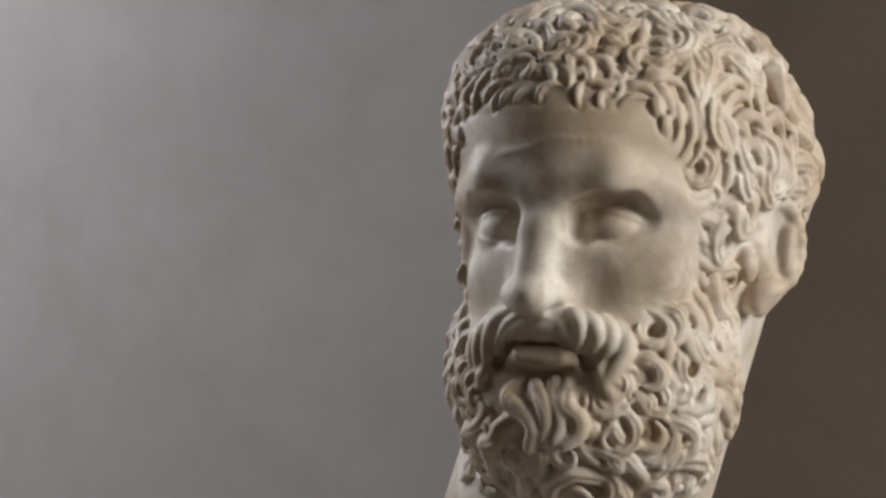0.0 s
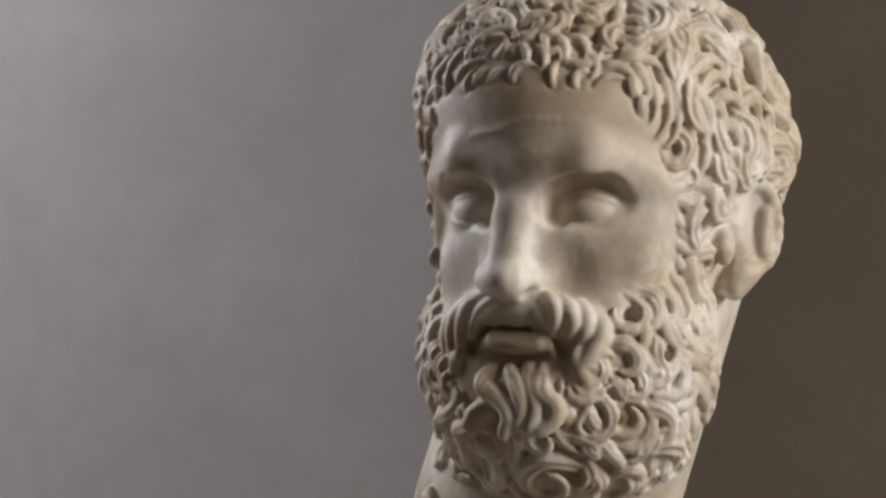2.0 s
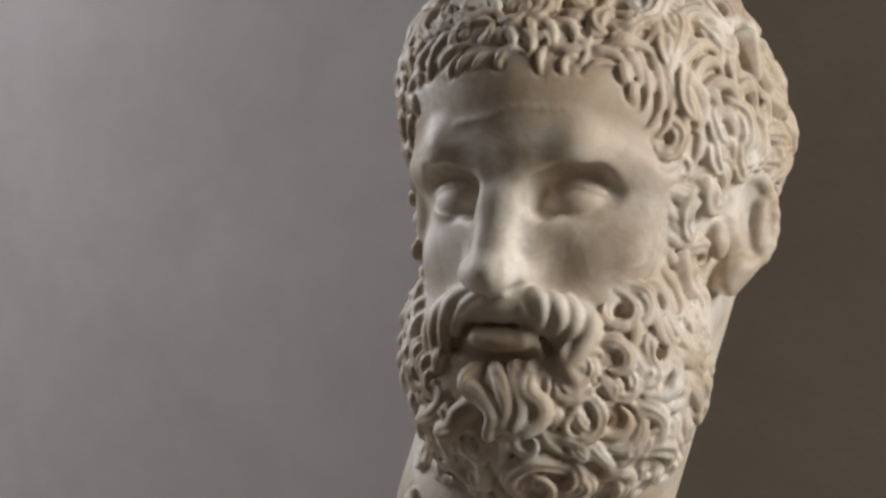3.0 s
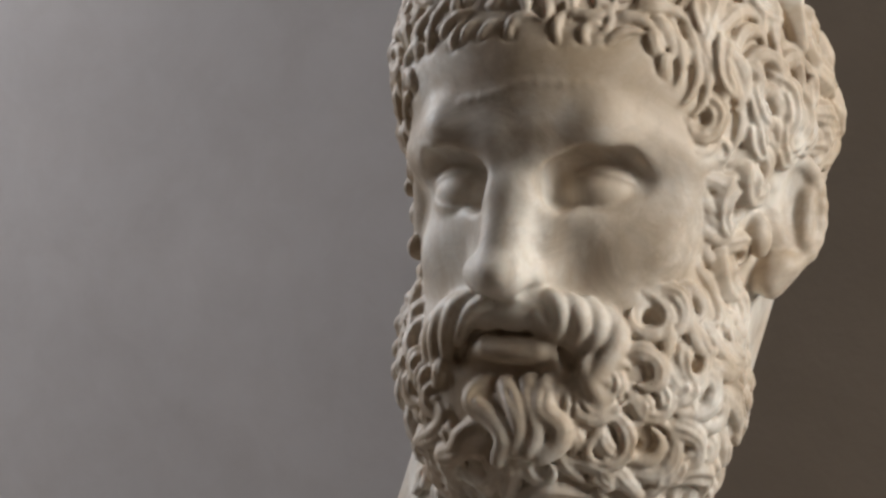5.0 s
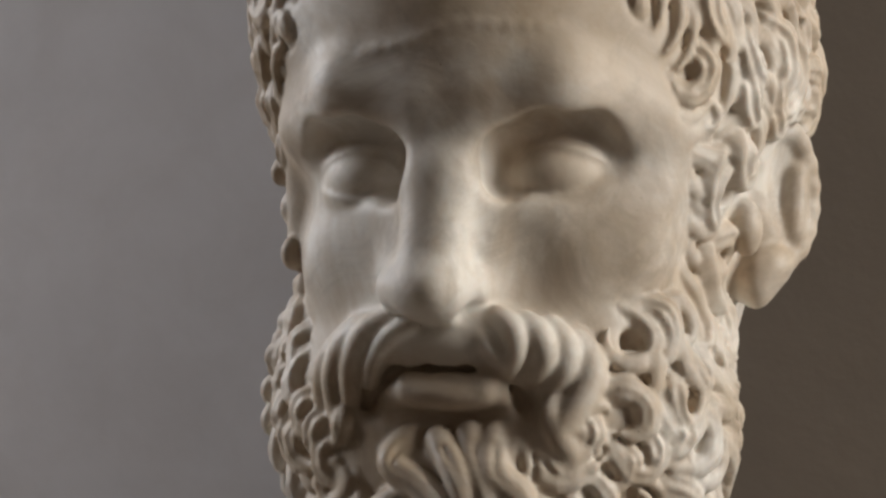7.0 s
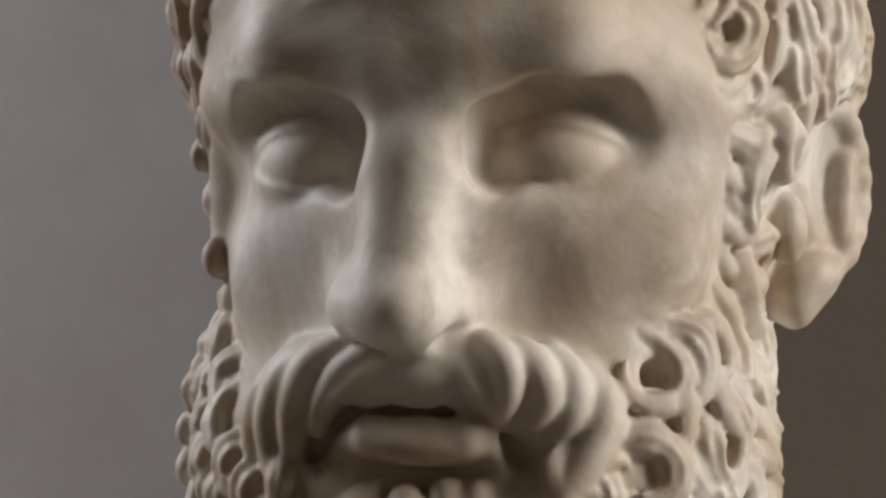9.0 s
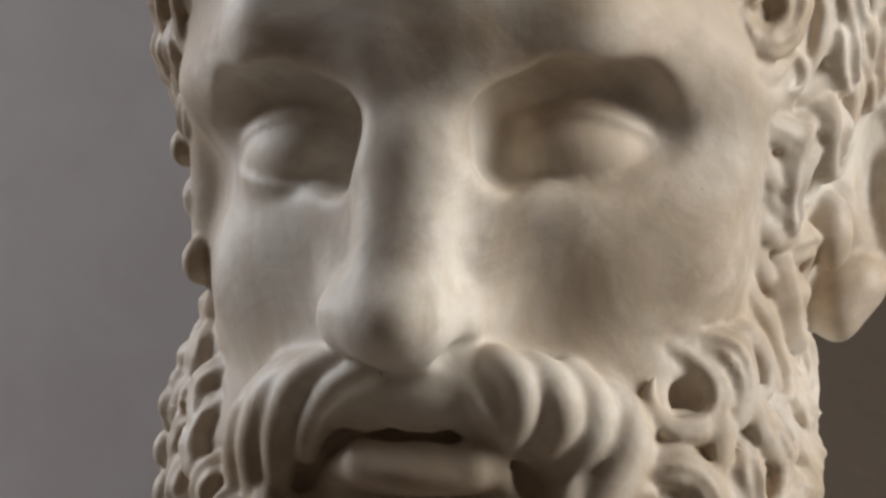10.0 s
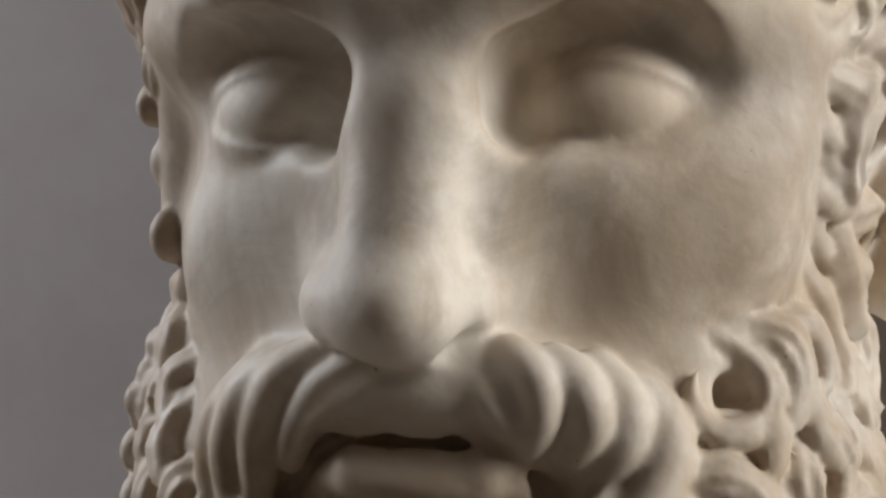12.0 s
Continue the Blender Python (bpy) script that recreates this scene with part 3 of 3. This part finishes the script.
def lay_beard_right():
    lay(33.4, -18.4, -26, 51.5, -207, -94, 1.9, 1, 0.2)
    lay(36.6, -18.2, -2, 36.0, -218, 37, 2.6, 2, 0)
    lay(41.8, -18.4, 9, 29.3, -170, -33, 2.0, 2, 0)
    lay(44.9, -23.4, -127, 24.8, 116, -41, 2.0, 2, 0)
    lay(48.5, -28.5, -99, 37.6, -37, -177, 1.6, 1, 0.2)
    lay(37.4, -29.0, -101, 41.0, 90, 98, 1.9, 2, 0)
    lay(26.8, -29.5, 24, 35.8, -136, -106, 2.6, 2, 0)
    lay(51.2, -26.2, -93, 87.7, 103, 275, 2.0, 1, 0.3)
    lay(48.3, -30.6, -67, 47.6, 121, -51, 2.0, 2, 0)
    lay(49.0, -35.5, -49, 40.8, 56, 8, 2.0, 2, 0)
    lay(47.6, -32.9, -35, 45.6, -309, 121, 2.6, 2, 0)
    lay(28.7, -34.5, -87, 40.2, 90, 207, 1.9, 1, 0)
    lay(51.5, -37.7, -20, 33.8, -348, 141, 2.3, 2, 0)
    lay(52.5, -37.8, -33, 40.2, -55, 19, 2.3, 2, 0)
    lay(22.4, -37.4, -27, 61.0, -145, -202, 2.2, 1, 0.4)
    lay(27.7, -44.3, -62, 34.1, 222, 14, 1.9, 2, 0)
    lay(28.9, -46.9, -59, 53.2, 303, -75, 2.3, 2, 0)
    lay(37.5, -40.2, -20, 45.3, -21, -175, 2.6, 2, 0)
    lay(42.3, -51.2, 35, 41.9, -212, 78, 3.0, 1, 0)
    lay(37.2, -25.3, -70, 13.9, -66, -13, 1.9, 2, 0)
    lay(21.6, -31.6, 38, 15.5, -76, -5, 1.9, 2, 0)


def lay_beard_mid():
    lay(21.7, -29.5, -182, 35.7, 336, -133, 1.9, 2, 0)
    lay(22.6, -30.9, -180, 22.0, 454, -278, 1.9, 2, 0)
    lay(17.6, -35.3, -88, 25.4, 219, -91, 1.9, 2, 0)
    lay(15.0, -35.2, -103, 29.4, 251, -142, 1.9, 2, 0)
    lay(-17.1, -46.1, 62, 24.6, -95, -40, 3.0, 1, 0)
    lay(12.7, -43.8, 153, 45.4, 174, 178, 2.3, 1, 0.3)
    lay(11.0, -43.3, -44, 27.9, -73, 114, 1.9, 2, 0)
    lay(14.3, -44.2, -43, 34.1, 186, -353, 2.3, 2, 0)
    lay(18.2, -52.8, 139, 87.1, 178, 229, 3.0, 1, 0.3)
    lay(25.5, -46.7, -73, 31.2, 141, -221, 2.3, 2, 0)
    lay(31.6, -55.9, 80, 36.1, -404, 242, 2.3, 2, 0)
    lay(15.0, -39.7, -54, 14.2, -82, -2, 2.2, 2, 0)
    lay(6.6, -39.8, -33, 12.9, -83, 7, 2.2, 2, 0)


def lay_beard_left():
    lay(-18.0, -49.0, -143, 38.1, 92, 23, 2.4, 2, 0)
    lay(-16.7, -50.9, 46, 45.7, -340, 119, 2.3, 2, 0)
    lay(-18.8, -42.0, 9, 27.8, -315, 112, 3.0, 2, 0)
    lay(-48.8, -26.3, -63, 15.6, -4, -1, 2.4, 2, 0)
    lay(-48.5, -20.9, 79, 21.3, -93, 424, 2.7, 1, 0.2)
    lay(-57.0, 8.8, 59, 13.1, -410, 205, 2.8, 1, 0)
    lay(-53.6, 0.4, -43, 9.3, -41, 15, 2.7, 1, 0)
    lay(-59.0, 26.2, -145, 29.4, 128, -18, 4.1, 2, 0)
    lay(-47.9, -21.5, -67, 11.7, -25, 19, 2.4, 2, 0)
    lay(-47.6, -21.8, 20, 16.6, -188, 56, 2.4, 2, 0)
    lay(-15.1, -43.2, -133, 36.4, 32, 47, 2.8, 2, 0)
    lay(-6.8, -43.6, -30, 31.6, -159, 37, 2.7, 2, 0)
    lay(0.5, -43.9, -76, 27.5, -62, 3, 2.9, 2, 0)
    lay(-24.4, -43.4, -147, 29.3, 74, 54, 2.5, 2, 0)


HOLES = [(70.6, 33.4, 3.0), (86.6, 32.6, 3.1), (34.0, -23.2, 4.3), (43.9, -31.8, 3.0), (30.5, -43.5, 2.4)]


model_base()
skin = Skin(head_table(clay.f))
sink(skin.t, lambda az, el: in_hair(az, el - 8) and in_hair(az * 0.88, el), 0.4)
sink(skin.t, lambda az, el: in_beard(az, el + 4), 0.8)
model_face()
model_ears()
ridge_line(skin, [(a, 27.6 + 1.3 * math.tanh((a + 1) / 3) + 0.5 * math.cos(a / 5)) for a in range(-15, 24, 3)], 1.1)
lay_hair_front()
lay_hair_left()
lay_hair_crown()
lay_temple_right()
lay_curls_right()
lay_sideburn()
lay_beard_right()
lay_beard_mid()
lay_beard_left()
lay_side_curls()
TAKEN = np.concatenate([[r[0] for r in skin.path(*row[:6], steps=12)] for row in PLAN])
scatter(lambda az, el: in_hair(az, el - 2) and -100 < az < 46, 340, 6.0, 7.2, lambda az, el: 90 if abs(az) < 50 and 20 < el < 48 else -90, 2.5)
scatter(lambda az, el: in_hair(az, el) and 46 <= az < 125, 150, 8.2, 10.0, lambda az, el: -90, 3.0)
scatter(lambda az, el: in_hair(az, el) and not -100 < az < 125, 150, 6.0, 14.0, lambda az, el: -90)
scatter(in_beard, 260, 5.2, 6.8, lambda az, el: -90, 2.0)
for row in PLAN:
    lay_lock(skin, *row)
model_chin()
model_moustache()
far_curls()
for az, el, r in HOLES:
    drill(skin, az, el, r, 3, 2.5)


def stone_mesh(name, verts, quads, mat):
    me = bpy.data.meshes.new(name)
    me.vertices.add(len(verts))
    me.vertices.foreach_set("co", np.asarray(verts, np.float32).ravel())
    me.loops.add(quads.size)
    me.loops.foreach_set("vertex_index", quads.astype(np.int32).ravel())
    me.polygons.add(len(quads))
    me.polygons.foreach_set("loop_start", np.arange(0, quads.size, 4, dtype=np.int32))
    me.polygons.foreach_set("use_smooth", np.ones(len(quads), bool))
    me.update(calc_edges=True)
    me.validate()
    me.materials.append(mat)
    return me


def bust_body():
    """Neck root, shoulders and the turned foot, as a coarser field; millimetres."""
    lo, vox = np.array([-280.0, -130.0, -500.0]), 4.0
    n = (136, 86, 90)
    g = [(lo[i] + vox * np.arange(n[i])).astype(np.float32) for i in range(3)]
    at = (g[0][:, None, None], g[1][None, :, None], g[2][None, None, :])
    f = rod((-42, 36, -205), (-52, 44, -275), 64, 92, at=at)
    f = join(f, egg((-55, 50, -330), (205, 95, 92), at=at), 16)
    f = join(f, egg((-45, 10, -350), (120, 90, 80), at=at), 30)
    f = carve(f, egg((-45, 40, -560), (400, 400, 160), at=at), 6)
    f = join(f, rod((-45, 45, -390), (-45, 45, -470), 55, 60, at=at), 14)
    f = join(f, np.maximum(egg((-45, 45, -478), (110, 110, 40), at=at), -480 - at[2]), 4)
    f = np.maximum(f, -482 - at[2])
    return net(np.ascontiguousarray(np.broadcast_to(f, n)), lo, vox)


v0, q0 = net(soften(clay.f), LO, VOX)
keep = v0[:, 2] > -198
keep_q = keep[q0].all(1)
remap = np.cumsum(keep) - 1
v0, q0 = v0[keep], remap[q0[keep_q]]
v1, q1 = bust_body()
BUST_Z = 1.6
me = stone_mesh("marble_bust", np.concatenate([v0, v1]) / 1000 + np.array([0, 0, BUST_Z]), np.concatenate([q0, q1 + len(v0)]), MARBLE)
bust = tagged(new("marble_bust", me), "aged cream marble bust of a curly-haired bearded man", "statue")


def pedestal():
    """A moulded stone pedestal under the bust."""
    top = BUST_Z - 0.482
    bm = bmesh.new()
    rings = [(0.19, 0), (0.19, 0.10), (0.165, 0.13), (0.15, 0.15), (0.15, top - 0.12), (0.165, top - 0.09), (0.18, top - 0.06), (0.18, top)]
    loops = []
    for r, z in rings:
        loops.append([bm.verts.new((-0.045 + sx * r, 0.045 + sy * r, z)) for sx, sy in ((-1, -1), (1, -1), (1, 1), (-1, 1))])
    for a, b in zip(loops, loops[1:]):
        for k in range(4):
            bm.faces.new((a[k], a[(k + 1) % 4], b[(k + 1) % 4], b[k]))
    bm.faces.new(loops[0][::-1])
    bm.faces.new(loops[-1])
    bmesh.ops.bevel(bm, geom=[e for e in bm.edges if abs(e.verts[0].co.z - e.verts[1].co.z) > 0.01], offset=0.005, segments=2, affect="EDGES")
    me = bpy.data.meshes.new("pedestal")
    bm.to_mesh(me)
    bm.free()
    me.materials.append(PLASTER)
    return new("pedestal", me)


tagged(pedestal(), "plain grey stone pedestal with moulded edges under the bust", "pedestal")
